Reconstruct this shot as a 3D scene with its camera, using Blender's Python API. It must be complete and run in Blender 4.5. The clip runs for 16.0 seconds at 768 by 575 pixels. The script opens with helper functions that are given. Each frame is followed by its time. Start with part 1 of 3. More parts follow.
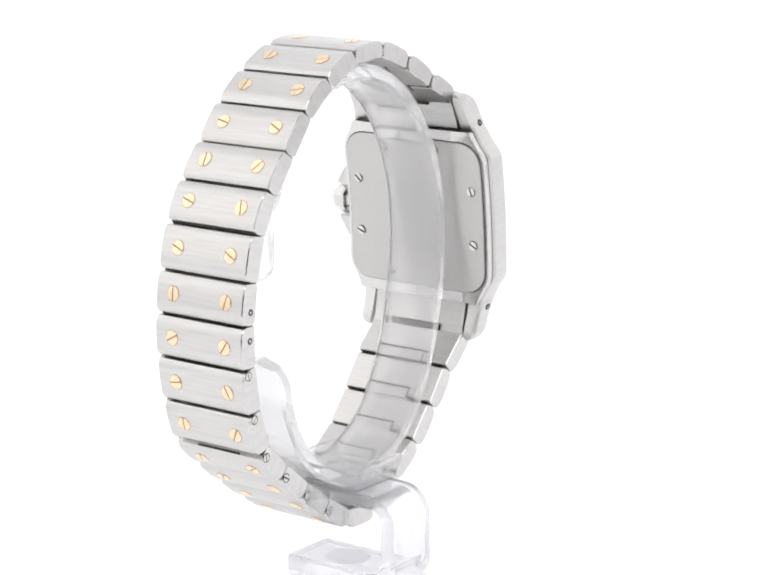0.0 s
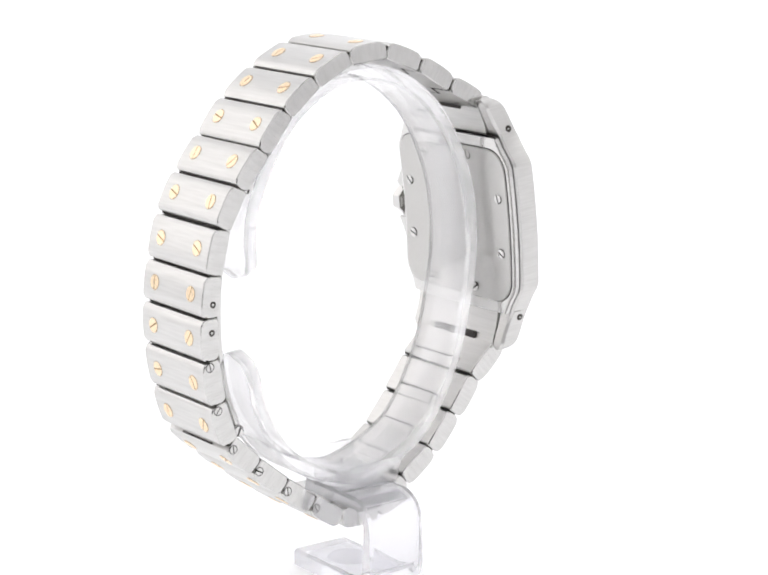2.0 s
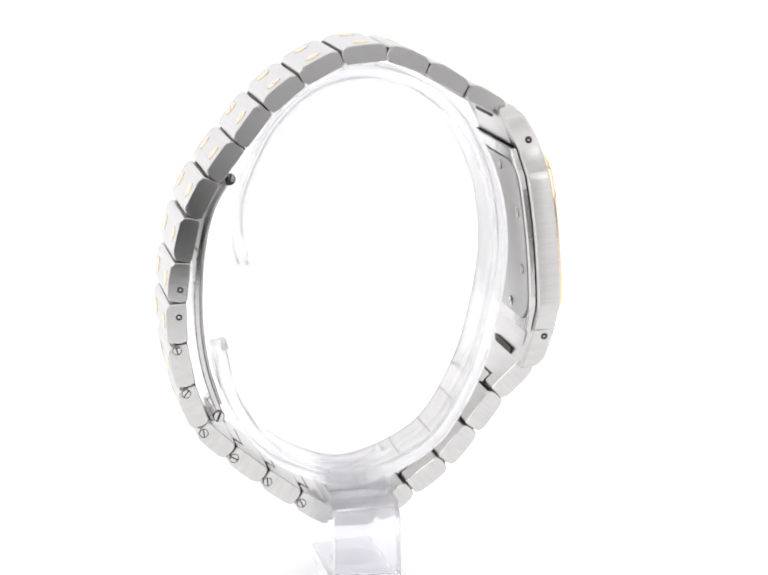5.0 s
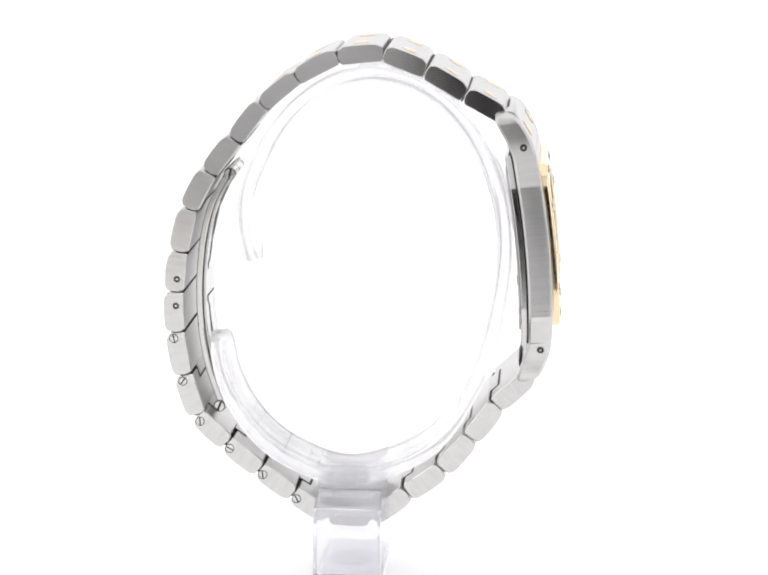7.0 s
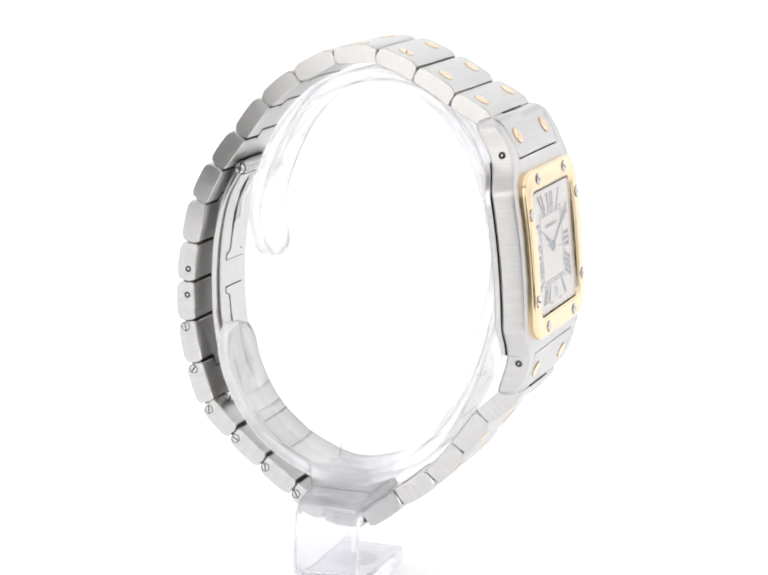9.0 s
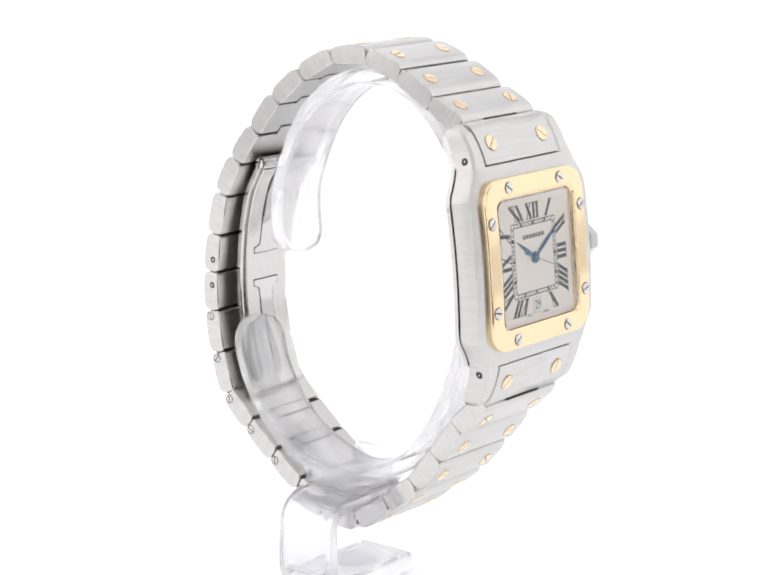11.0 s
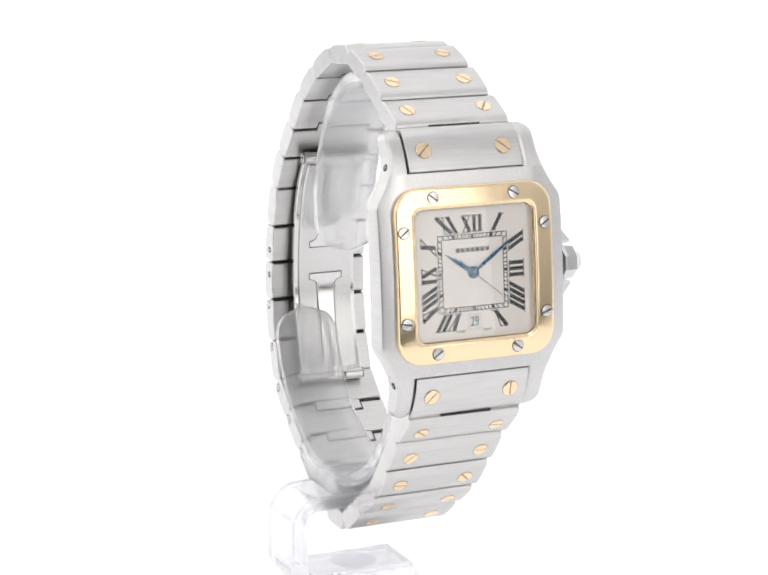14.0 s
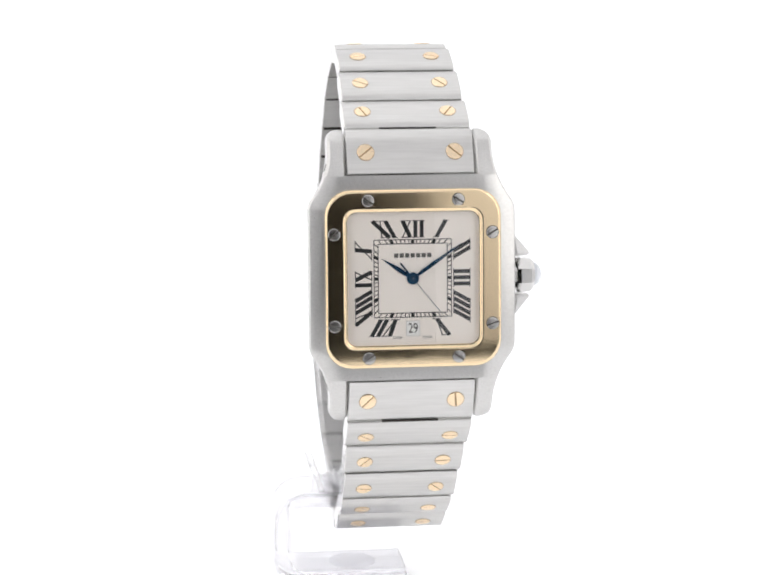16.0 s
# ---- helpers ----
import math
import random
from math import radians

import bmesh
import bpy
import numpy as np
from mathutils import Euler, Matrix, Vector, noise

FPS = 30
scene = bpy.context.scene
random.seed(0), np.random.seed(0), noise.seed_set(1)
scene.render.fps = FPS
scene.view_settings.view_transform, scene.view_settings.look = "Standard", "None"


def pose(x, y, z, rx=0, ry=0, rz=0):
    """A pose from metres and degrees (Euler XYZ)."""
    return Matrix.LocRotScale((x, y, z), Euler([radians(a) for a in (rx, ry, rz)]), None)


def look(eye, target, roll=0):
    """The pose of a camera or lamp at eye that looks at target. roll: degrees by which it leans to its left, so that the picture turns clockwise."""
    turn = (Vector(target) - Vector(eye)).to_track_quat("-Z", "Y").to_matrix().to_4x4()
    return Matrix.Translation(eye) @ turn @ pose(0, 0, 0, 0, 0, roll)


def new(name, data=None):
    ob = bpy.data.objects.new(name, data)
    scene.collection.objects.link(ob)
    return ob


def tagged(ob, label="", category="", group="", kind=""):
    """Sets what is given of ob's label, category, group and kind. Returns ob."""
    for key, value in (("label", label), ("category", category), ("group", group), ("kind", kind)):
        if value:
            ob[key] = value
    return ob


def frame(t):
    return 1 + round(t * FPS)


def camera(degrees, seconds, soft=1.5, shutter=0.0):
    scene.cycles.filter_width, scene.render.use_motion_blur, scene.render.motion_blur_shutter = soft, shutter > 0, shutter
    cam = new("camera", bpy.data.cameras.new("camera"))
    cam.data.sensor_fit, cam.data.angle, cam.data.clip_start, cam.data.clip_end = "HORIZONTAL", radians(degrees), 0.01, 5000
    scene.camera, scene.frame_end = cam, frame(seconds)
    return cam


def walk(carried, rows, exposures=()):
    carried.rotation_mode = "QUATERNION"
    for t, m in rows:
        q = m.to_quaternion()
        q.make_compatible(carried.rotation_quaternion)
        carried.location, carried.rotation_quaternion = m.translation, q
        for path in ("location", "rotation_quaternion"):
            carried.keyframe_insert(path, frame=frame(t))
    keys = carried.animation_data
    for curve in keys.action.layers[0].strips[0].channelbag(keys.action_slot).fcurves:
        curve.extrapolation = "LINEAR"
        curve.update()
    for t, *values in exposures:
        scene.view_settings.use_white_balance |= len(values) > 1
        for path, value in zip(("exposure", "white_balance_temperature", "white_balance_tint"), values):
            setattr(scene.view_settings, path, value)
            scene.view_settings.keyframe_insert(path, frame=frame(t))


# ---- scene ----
MM = 0.001
SECONDS = 16.0

# camera: still, a little above the watch, looking down
EYE = (0.00554, -0.32094, 0.1181)
PITCH, ROLL = 12.565, 0.283
cam = camera(20.20, SECONDS, soft=2.0)
AIM = (EYE[0], EYE[1] + math.cos(radians(PITCH)), EYE[2] - math.sin(radians(PITCH)))
walk(cam, [(0, look(EYE, AIM, ROLL)), (SECONDS, look(EYE, AIM, ROLL))], [(0, 0.15), (SECONDS, 0.15)])

# light: a product light tent with one large soft panel above and one at each side
world = bpy.data.worlds.new("world")
scene.world = world
world.use_nodes = True
world.node_tree.nodes["Background"].inputs[0].default_value = (0.9, 0.95, 1.0, 1)
world.node_tree.nodes["Background"].inputs[1].default_value = 0.02
TENT_X, TENT_Y0, TENT_Z = 0.42, -0.212, 0.62


def soft_panel(name, m, sx, sy, radiance, colour=(1, 1, 1)):
    lamp = bpy.data.lights.new(name, "AREA")
    lamp.shape, lamp.size, lamp.size_y, lamp.color = "RECTANGLE", sx, sy, colour
    lamp.energy = radiance * math.pi * sx * sy
    ob = new(name, lamp)
    ob.matrix_world = m
    return ob


soft_panel("softbox_above", look((0, 0.1, 0.60), (0, 0.1, 0)), 0.7, 0.7, 0.3)
soft_panel("softbox_side", look((-0.405, 0.14, 0.30), (0, 0.14, 0.30)), 0.72, 0.52, 0.56, (1.0, 0.96, 0.93))
soft_panel("softbox_side", look((0.405, 0.22, 0.30), (0, 0.22, 0.30)), 0.5, 0.52, 0.31, (1.0, 0.99, 0.98))

soft_panel("softbox_front", look((0.235, -0.335, 0.225), (0.0, 0.05, 0.225)), 0.24, 0.44, 1.34, (1.0, 0.975, 0.95))
soft_panel("softbox_front", look((-0.195, -0.335, 0.185), (0.0, 0.05, 0.185)), 0.24, 0.52, 0.95, (1.0, 0.975, 0.95))


# ---- materials ----
def material(name, colour, rough=0.5, metal=0.0, **more):
    mat = bpy.data.materials.new(name)
    mat.use_nodes = True
    b = mat.node_tree.nodes["Principled BSDF"]
    b.inputs["Base Color"].default_value = (*colour, 1)
    b.inputs["Roughness"].default_value = rough
    b.inputs["Metallic"].default_value = metal
    for key, value in more.items():
        b.inputs[key.replace("_", " ")].default_value = value
    return mat


def grain(mat, scale, rough, bump=0.0, wear=0.0, colour=None):
    """Brushing lines and wear: noise stretched by scale, in object space, drives roughness, relief and a little colour."""
    nt = mat.node_tree
    b = nt.nodes["Principled BSDF"]
    co = nt.nodes.new("ShaderNodeTexCoord")
    mp = nt.nodes.new("ShaderNodeMapping")
    mp.inputs["Scale"].default_value = scale
    nz = nt.nodes.new("ShaderNodeTexNoise")
    nz.inputs["Scale"].default_value, nz.inputs["Detail"].default_value = 1.0, 4
    nt.links.new(co.outputs["Object"], mp.inputs["Vector"])
    nt.links.new(mp.outputs[0], nz.inputs["Vector"])
    big = nt.nodes.new("ShaderNodeTexNoise")
    big.inputs["Scale"].default_value, big.inputs["Detail"].default_value = 160.0, 3
    nt.links.new(co.outputs["Object"], big.inputs["Vector"])
    add = nt.nodes.new("ShaderNodeMath")
    add.operation = "MULTIPLY_ADD"
    add.inputs[1].default_value = wear
    nt.links.new(big.outputs["Fac"], add.inputs[0])
    r = nt.nodes.new("ShaderNodeMapRange")
    r.inputs["To Min"].default_value, r.inputs["To Max"].default_value = rough
    nt.links.new(nz.outputs["Fac"], r.inputs["Value"])
    nt.links.new(r.outputs[0], add.inputs[2])
    nt.links.new(add.outputs[0], b.inputs["Roughness"])
    if bump:
        bp = nt.nodes.new("ShaderNodeBump")
        bp.inputs["Strength"].default_value, bp.inputs["Distance"].default_value = bump, 0.00002
        nt.links.new(nz.outputs["Fac"], bp.inputs["Height"])
        nt.links.new(bp.outputs[0], b.inputs["Normal"])
    if colour:
        mix = nt.nodes.new("ShaderNodeMix")
        mix.data_type = "RGBA"
        mix.inputs[6].default_value, mix.inputs[7].default_value = (*colour[0], 1), (*colour[1], 1)
        nt.links.new(nz.outputs["Fac"], mix.inputs[0])
        nt.links.new(mix.outputs[2], b.inputs["Base Color"])
    return mat


STEEL = ((0.53, 0.525, 0.51), (0.70, 0.695, 0.68))
steel_brushed = grain(material("brushed steel", (0.58, 0.575, 0.56), 0.3, 1.0), (160, 2600, 2600), (0.24, 0.36), 0.2, 0.05, STEEL)
steel_case = grain(material("brushed case steel", (0.58, 0.575, 0.56), 0.28, 1.0), (4000, 4000, 150), (0.22, 0.34), 0.2, 0.05, STEEL)
steel_side = grain(material("satin steel", (0.58, 0.575, 0.56), 0.2, 1.0), (3000, 3000, 400), (0.16, 0.24), 0.08, 0.04, STEEL)
steel_back = grain(material("satin back steel", (0.5, 0.495, 0.485), 0.3, 1.0), (2600, 2600, 150), (0.3, 0.4), 0.12, 0.05, ((0.5, 0.495, 0.48), (0.56, 0.555, 0.54)))
steel_flank = grain(material("polished link flank", (0.6, 0.595, 0.58), 0.14, 1.0), (3000, 3000, 400), (0.10, 0.16), 0.04, 0.03, STEEL)
steel_polished = grain(material("polished steel", (0.62, 0.615, 0.60), 0.08, 1.0), (500, 500, 500), (0.05, 0.12), 0.0, 0.02)
gold = grain(material("polished gold", (0.89, 0.715, 0.465), 0.1, 1.0), (500, 500, 500), (0.05, 0.13), 0.0, 0.03)
steel_screw = grain(material("worn steel screw", (0.68, 0.665, 0.64), 0.35, 1.0), (3000, 3000, 3000), (0.1, 0.2), 0.1, 0.04)
gold_screw = grain(material("gold screw", (0.885, 0.715, 0.5), 0.2, 1.0), (3000, 3000, 3000), (0.15, 0.3), 0.1, 0.05)
gold_slot = material("dull gold slot", (0.36, 0.26, 0.15), 0.45, 0.9)
dark_gap = material("dark joint", (0.06, 0.055, 0.05), 0.6, 0.6)
dial_white = grain(material("cream dial", (0.72, 0.68, 0.62), 0.55), (900, 900, 900), (0.5, 0.6), 0.0, 0.05, ((0.87, 0.82, 0.765), (0.9, 0.85, 0.795)))
ink = material("black print", (0.012, 0.012, 0.014), 0.45)
ink_name = material("faded black print", (0.11, 0.105, 0.1), 0.5)
frame_grey = material("pale grey frame", (0.42, 0.41, 0.4), 0.5)
paper_white = material("white date disc", (0.82, 0.82, 0.80), 0.5)
blued = material("blued steel", (0.03, 0.10, 0.19), 0.25, 0.9)
glass = material("watch glass", (1, 1, 1), 0.0, 0.0, Transmission_Weight=1.0, IOR=1.45)
acrylic = grain(material("clear acrylic", (0.96, 0.96, 0.965), 0.08, 0.0, Transmission_Weight=0.84, IOR=1.3, Coat_Weight=0.6, Coat_Roughness=0.06), (400, 400, 400), (0.05, 0.11))
acrylic_leg = grain(material("clear acrylic leg", (0.945, 0.945, 0.975), 0.08, 0.0, Transmission_Weight=0.86, IOR=1.32, Coat_Weight=0.6, Coat_Roughness=0.06), (400, 400, 400), (0.05, 0.11))
frosted = grain(material("cloudy acrylic", (0.99, 0.99, 1.0), 0.15, 0.0, Transmission_Weight=0.85, IOR=1.1), (700, 700, 700), (0.12, 0.25))
spinel = material("pale faceted crown stone", (0.75, 0.78, 0.82), 0.08, 0.0, Coat_Weight=1.0)
white_sheet = grain(material("white tent sheet", (0.88, 0.88, 0.89), 0.7), (40, 40, 40), (0.6, 0.75), 0.0, 0.05)
fabric = grain(material("white tent fabric", (0.85, 0.85, 0.86), 0.8), (900, 900, 900), (0.75, 0.9))
black_cloth = grain(material("black cloth", (0.05, 0.047, 0.044), 0.9), (900, 900, 900), (0.85, 0.95))

# thin clear plastic lets part of the light straight through
for mat, clear in ((acrylic, 0.2), (acrylic_leg, 0.12), (frosted, 0.3)):
    nt = mat.node_tree
    mix, straight = nt.nodes.new("ShaderNodeMixShader"), nt.nodes.new("ShaderNodeBsdfTransparent")
    mix.inputs[0].default_value = clear
    nt.links.new(nt.nodes["Principled BSDF"].outputs[0], mix.inputs[1])
    nt.links.new(straight.outputs[0], mix.inputs[2])
    nt.links.new(mix.outputs[0], nt.nodes["Material Output"].inputs[0])

# added glow, no lamp behind: whitens the sheet and brightens the links from below
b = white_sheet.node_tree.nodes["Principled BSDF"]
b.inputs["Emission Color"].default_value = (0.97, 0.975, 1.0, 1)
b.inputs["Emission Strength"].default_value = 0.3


# ---- mesh helpers ----
def part(name, bm, mats, parent=None, label="", angle=35):
    me = bpy.data.meshes.new(name)
    bmesh.ops.recalc_face_normals(bm, faces=bm.faces)
    bm.to_mesh(me)
    bm.free()
    for m in mats if isinstance(mats, (list, tuple)) else [mats]:
        me.materials.append(m)
    for p in me.polygons:
        p.use_smooth = True
    me.set_sharp_from_angle(angle=radians(angle))
    ob = new(name, me)
    ob.parent = parent
    return tagged(ob, label)


def share(name, mesh, m, parent, label=""):
    ob = new(name, mesh)
    ob.parent = parent
    ob.matrix_basis = m
    return tagged(ob, label)


def loft(bm, rings, caps=True, closed=True, mat=0, loop=False):
    """Rings of points (millimetres) joined by quads; the ends capped."""
    vs = [[bm.verts.new(Vector(p) * MM) for p in ring] for ring in rings]
    n = len(vs[0])
    pairs = list(zip(vs, vs[1:])) + ([(vs[-1], vs[0])] if loop else [])
    for a, c in pairs:
        for i in range(n if closed else n - 1):
            j = (i + 1) % n
            bm.faces.new((a[i], a[j], c[j], c[i])).material_index = mat
    if caps and not loop:
        bm.faces.new(list(reversed(vs[0]))).material_index = mat
        bm.faces.new(vs[-1]).material_index = mat
    return vs


def rounded(hx, hy, r, m=6):
    """A rounded rectangle, 4 * (m + 1) points."""
    out = []
    for k, (sx, sy) in enumerate(((1, 1), (-1, 1), (-1, -1), (1, -1))):
        for i in range(m + 1):
            a = radians(90 * k + 90 * i / m)
            out.append((sx * (hx - r) + r * math.cos(a), sy * (hy - r) + r * math.sin(a)))
    return out


def block(bm, cx, cy, cz, hx, hy, hz, c=0.15, mat=0):
    """A box with chamfered edges, millimetres."""
    def ring(z, s):
        return [(cx + x, cy + y, z) for x, y in rounded(hx - s, hy - s, max(c, 0.02), 2)]
    loft(bm, [ring(cz - hz, c), ring(cz - hz + c, 0), ring(cz + hz - c, 0), ring(cz + hz, c)], mat=mat)


def disc(bm, r, z0, z1, c=0.05, n=28, mat=0, at=(0, 0)):
    def ring(z, q):
        return [(at[0] + q * math.cos(2 * math.pi * i / n), at[1] + q * math.sin(2 * math.pi * i / n), z) for i in range(n)]
    loft(bm, [ring(z0, r), ring(z1 - c, r), ring(z1, r - c)], mat=mat)


def screw_mesh(name, r, mat, gap=True, rise=0.1, slot=0.075):
    """A slotted screw head lying in the xy plane, with the dark seat round it."""
    bm = bmesh.new()
    if gap:
        disc(bm, r + (0.06 if mat is gold_screw else 0.1), -0.2, 0.02, 0.005, mat=1)
    disc(bm, r - 0.01, -0.2, rise - 0.1, 0.01, mat=1 if gap else 0)
    for side in (1, -1):
        a0 = math.asin(slot / r)
        def ring(z, q, s):
            pts = [(q * math.cos(a), side * q * math.sin(a), z) for a in np.linspace(a0, math.pi - a0, 14)]
            return [(x, side * max(side * y, slot + s), z) for x, y, _ in pts]
        loft(bm, [ring(-0.1, r, 0), ring(rise - 0.05, r, 0), ring(rise, r - 0.06, 0.03), ring(rise + 0.015, r * 0.5, 0.05)])
    me_ob = part(name, bm, [mat, gold_slot if mat is gold_screw else dark_gap])
    me = me_ob.data
    bpy.data.objects.remove(me_ob)
    return me


def text_mesh(name, body, size, mat, parent, m):
    cu = bpy.data.curves.new(name, "FONT")
    cu.body, cu.size, cu.align_x, cu.align_y, cu.extrude = body, size * MM, "CENTER", "CENTER", 0.00001
    tmp = new(name, cu)
    me = bpy.data.meshes.new_from_object(tmp.evaluated_get(bpy.context.evaluated_depsgraph_get()))
    bpy.data.objects.remove(tmp)
    me.materials.clear()
    me.materials.append(mat)
    return share(name, me, m, parent)


# ---- the tent ----
def build_tent():
    # one seamless sheet: floor that curves up into the back wall
    bm = bmesh.new()
    prof = [(TENT_Y0, 0), (-0.05, 0), (0.1, 0), (0.28, 0)]
    prof += [(0.28 + 0.3 * math.sin(radians(a)), 0.3 - 0.3 * math.cos(radians(a))) for a in range(9, 91, 9)]
    prof += [(0.58, TENT_Z)]
    rings = [[(x * 1000, y * 1000, z * 1000) for y, z in prof] for x in np.linspace(-TENT_X, TENT_X, 9)]
    loft(bm, rings, caps=False, closed=False)
    tagged(part("backdrop", bm, white_sheet), "seamless white sheet with an added glow, under and behind the watch", "backdrop", kind="structure")
    for name, x in (("wall_west", -TENT_X - 0.005), ("wall_east", TENT_X + 0.005)):
        bm = bmesh.new()
        block(bm, x * 1000, 125, 310, 4, 510, 320, 1)
        tagged(part(name, bm, fabric), "white fabric side wall of a light tent", "wall", kind="structure")
    bm = bmesh.new()
    block(bm, 0, 125, 635, 430, 510, 4, 1)
    tagged(part("ceiling", bm, fabric), "white fabric roof of a light tent", "ceiling", kind="structure")
    # front curtain with the opening for the camera
    ox0, ox1, oz1 = -44, 102, 148
    bm = bmesh.new()
    y = -349
    block(bm, (-430 + ox0) / 2, y, 310, (ox0 + 430) / 2, 4, 320, 1)
    block(bm, (430 + ox1) / 2, y, 310, (430 - ox1) / 2, 4, 320, 1)
    block(bm, (ox0 + ox1) / 2, y, (oz1 + 630) / 2, (ox1 - ox0) / 2, 4, (630 - oz1) / 2, 1)
    tagged(part("wall_south", bm, fabric), "white fabric front of a light tent with an opening", "wall", kind="structure")
    # unseen cloth, added so that bezel and link flanks mirror something dark
    bm = bmesh.new()
    block(bm, 0, -520, 310, 430, 4, 330, 1)
    tagged(part("curtain", bm, black_cloth), "unseen black cloth added beyond the opening for dark reflections", "curtain", kind="structure")


build_tent()

# ---- the watch: millimetres, x across the bracelet's loop, y along its width, z up ----
LIFT = 118.1
MID = 5.77                      # the watch's middle plane
watch = tagged(new("wristwatch"), "steel and gold square wristwatch with screwed bracelet, on a clear stand", "wristwatch")
rnd = random.Random(4)

# the case's own frame: x to the watch's right as worn, y towards twelve, z out of the dial
CASE_X, CASE_Z, TILT = 28.0, -63.90, 5.8
ca, sa = math.cos(radians(TILT)), math.sin(radians(TILT))
CASE = Matrix(((0, -sa, ca, CASE_X * MM), (1, 0, 0, MID * MM), (0, ca, sa, (CASE_Z + LIFT) * MM), (0, 0, 0, 1)))


CASE_D = CASE @ Matrix.Translation((0.02 * MM, 0.01 * MM, 0))


def face_n(u):
    return 2.7 - 0.0045 * u * u - 0.04 * max(0, abs(u) - 13.5) ** 2


def back_n(u):
    return -1.45 - 0.004 * u * u - 0.022 * max(0, abs(u) - 13) ** 2


def half_w(u):
    """Half the case's width: straight flanks, then a hollow curve to the lugs."""
    k = min(1, max(0, abs(u) - 10.2) / 7.4)
    return 11.5 + 2.95 * (1 - k) ** 2


def case_part(name, bm, mats, parent, label="", angle=35):
    ob = part(name, bm, mats, parent, label, angle)
    return ob


def build_case():
    bm = bmesh.new()

    def section(u, x0, x1, c=0.45, shrink=0.0, groove=0.0):
        f, k = face_n(u) - shrink, back_n(u) + shrink + groove
        return [(x0, u, k + c), (x0, u, f - c), (x0 + c, u, f), (x1 - c, u, f), (x1, u, f - c), (x1, u, k + c), (x1 - c, u, k), (x0 + c, u, k)]

    def body(u, bed):
        f, k, w, c, h = face_n(u), back_n(u) + 0.55, half_w(u), 0.35, 9.7
        half = [(w - 0.15 - c, k), (w - 0.15, k + c), (w, f - c - 0.2), (w - 0.12, f - 0.1), (w - c, f), (h, f), (h, f - bed)]
        return [(x, u, n) for x, n in half] + [(-x, u, n) for x, n in reversed(half)]

    us = [-14.3, -13.6, -12.9, -12.2, -11.6, -11.1, -10.6, -9.7, -9.65, -8, -6, -3, 0, 3, 6, 8, 9.65, 9.7, 10.6, 11.1, 11.6, 12.2, 12.9, 13.6, 14.3]
    loft(bm, [body(u, 1.1 if abs(u) < 9.66 else 0.0) for u in us])
    lugs = []
    for su in (1, -1):
        for sx in (1, -1):
            rings = []
            for u, s in ((14.2, 0), (15, 0), (16, 0), (17, 0), (18, 0), (18.8, 0), (19.3, 0.1), (19.8, 0.35), (20.15, 0.75), (20.4, 1.3)):
                w = half_w(u) - s
                x0, x1 = sorted((sx * (9.0 + s * 0.3), sx * w))
                rings.append(section(su * u, x0, x1, 0.4, s * 0.6, 0.55 * max(0.0, 1 - (u - 14.2) / 4)))
            lugs.append(rings)
    case = case_part("case", bm, [steel_case], watch, "brushed steel case with curved lugs")
    case.matrix_basis = CASE
    for rings in lugs:
        bm = bmesh.new()
        loft(bm, rings)
        case_part("lug", bm, [steel_case], case)

    # lug holes
    hole = bmesh.new()
    disc(hole, 0.55, -0.3, 0.03, 0.01, mat=0)
    disc(hole, 0.15, -0.3, 0.05, 0.02, mat=1)
    ob = part("lug_hole", hole, [dark_gap, steel_polished], case)
    me = ob.data
    bpy.data.objects.remove(ob)
    for su in (1, -1):
        for sx in (1, -1):
            share("lug_hole", me, Matrix.Translation((sx * (half_w(15.33) + 0.03) * MM, su * 15.33 * MM, 0)) @ pose(0, 0, 0, 0, 0, 17 * sx * su) @ pose(0, 0, 0, 0, 90 * sx, 0), case)

    # dark groove round the flanks, and the polished rim behind it
    for name, inset, n0, n1, mat in (("groove", 0.85, -0.1, 0.7, dark_gap), ("back_rim", 0.45, -0.62, 0.3, steel_flank)):
        bm = bmesh.new()
        rings = []
        for u in np.linspace(-14.2, 14.2, 25):
            w, z = half_w(u) - inset, back_n(u)
            rings.append([(-w, u, z + n0 + 0.2), (-w, u, z + n1 - 0.05), (-w + 0.05, u, z + n1), (w - 0.05, u, z + n1), (w, u, z + n1 - 0.05), (w, u, z + n0 + 0.2), (w - 0.55, u, z + n0), (-w + 0.55, u, z + n0)])
        loft(bm, rings)
        case_part(name, bm, mat, case)

    # caseback: a curved plate with rounded corners, in a dark seam
    def plate(hx, hu, r, n0, n1, c):
        bm = bmesh.new()
        rings = []
        for a in np.linspace(-90, 90, 41):
            u = hu * math.sin(radians(a))
            over = abs(u) - (hu - r)
            w = hx if over < 0 else hx - r + math.sqrt(max(0.0, r * r - over * over))
            w, z = max(w, c + 0.05), back_n(u)
            rings.append([(-w, u, z + n0), (-w, u, z + n1 + c), (-w + c, u, z + n1), (w - c, u, z + n1), (w, u, z + n1 + c), (w, u, z + n0)])
        loft(bm, rings)
        return bm
    back = case_part("caseback", plate(13.2, 12.35, 3.6, -0.3, -0.92, 0.12), steel_back, case, "satin steel screwed back")
    part("seam", plate(13.36, 12.5, 3.7, -0.3, -0.66, 0.02), dark_gap, back)
    sm = screw_mesh("back_screw", 0.76, steel_polished, rise=0.2, slot=0.11)
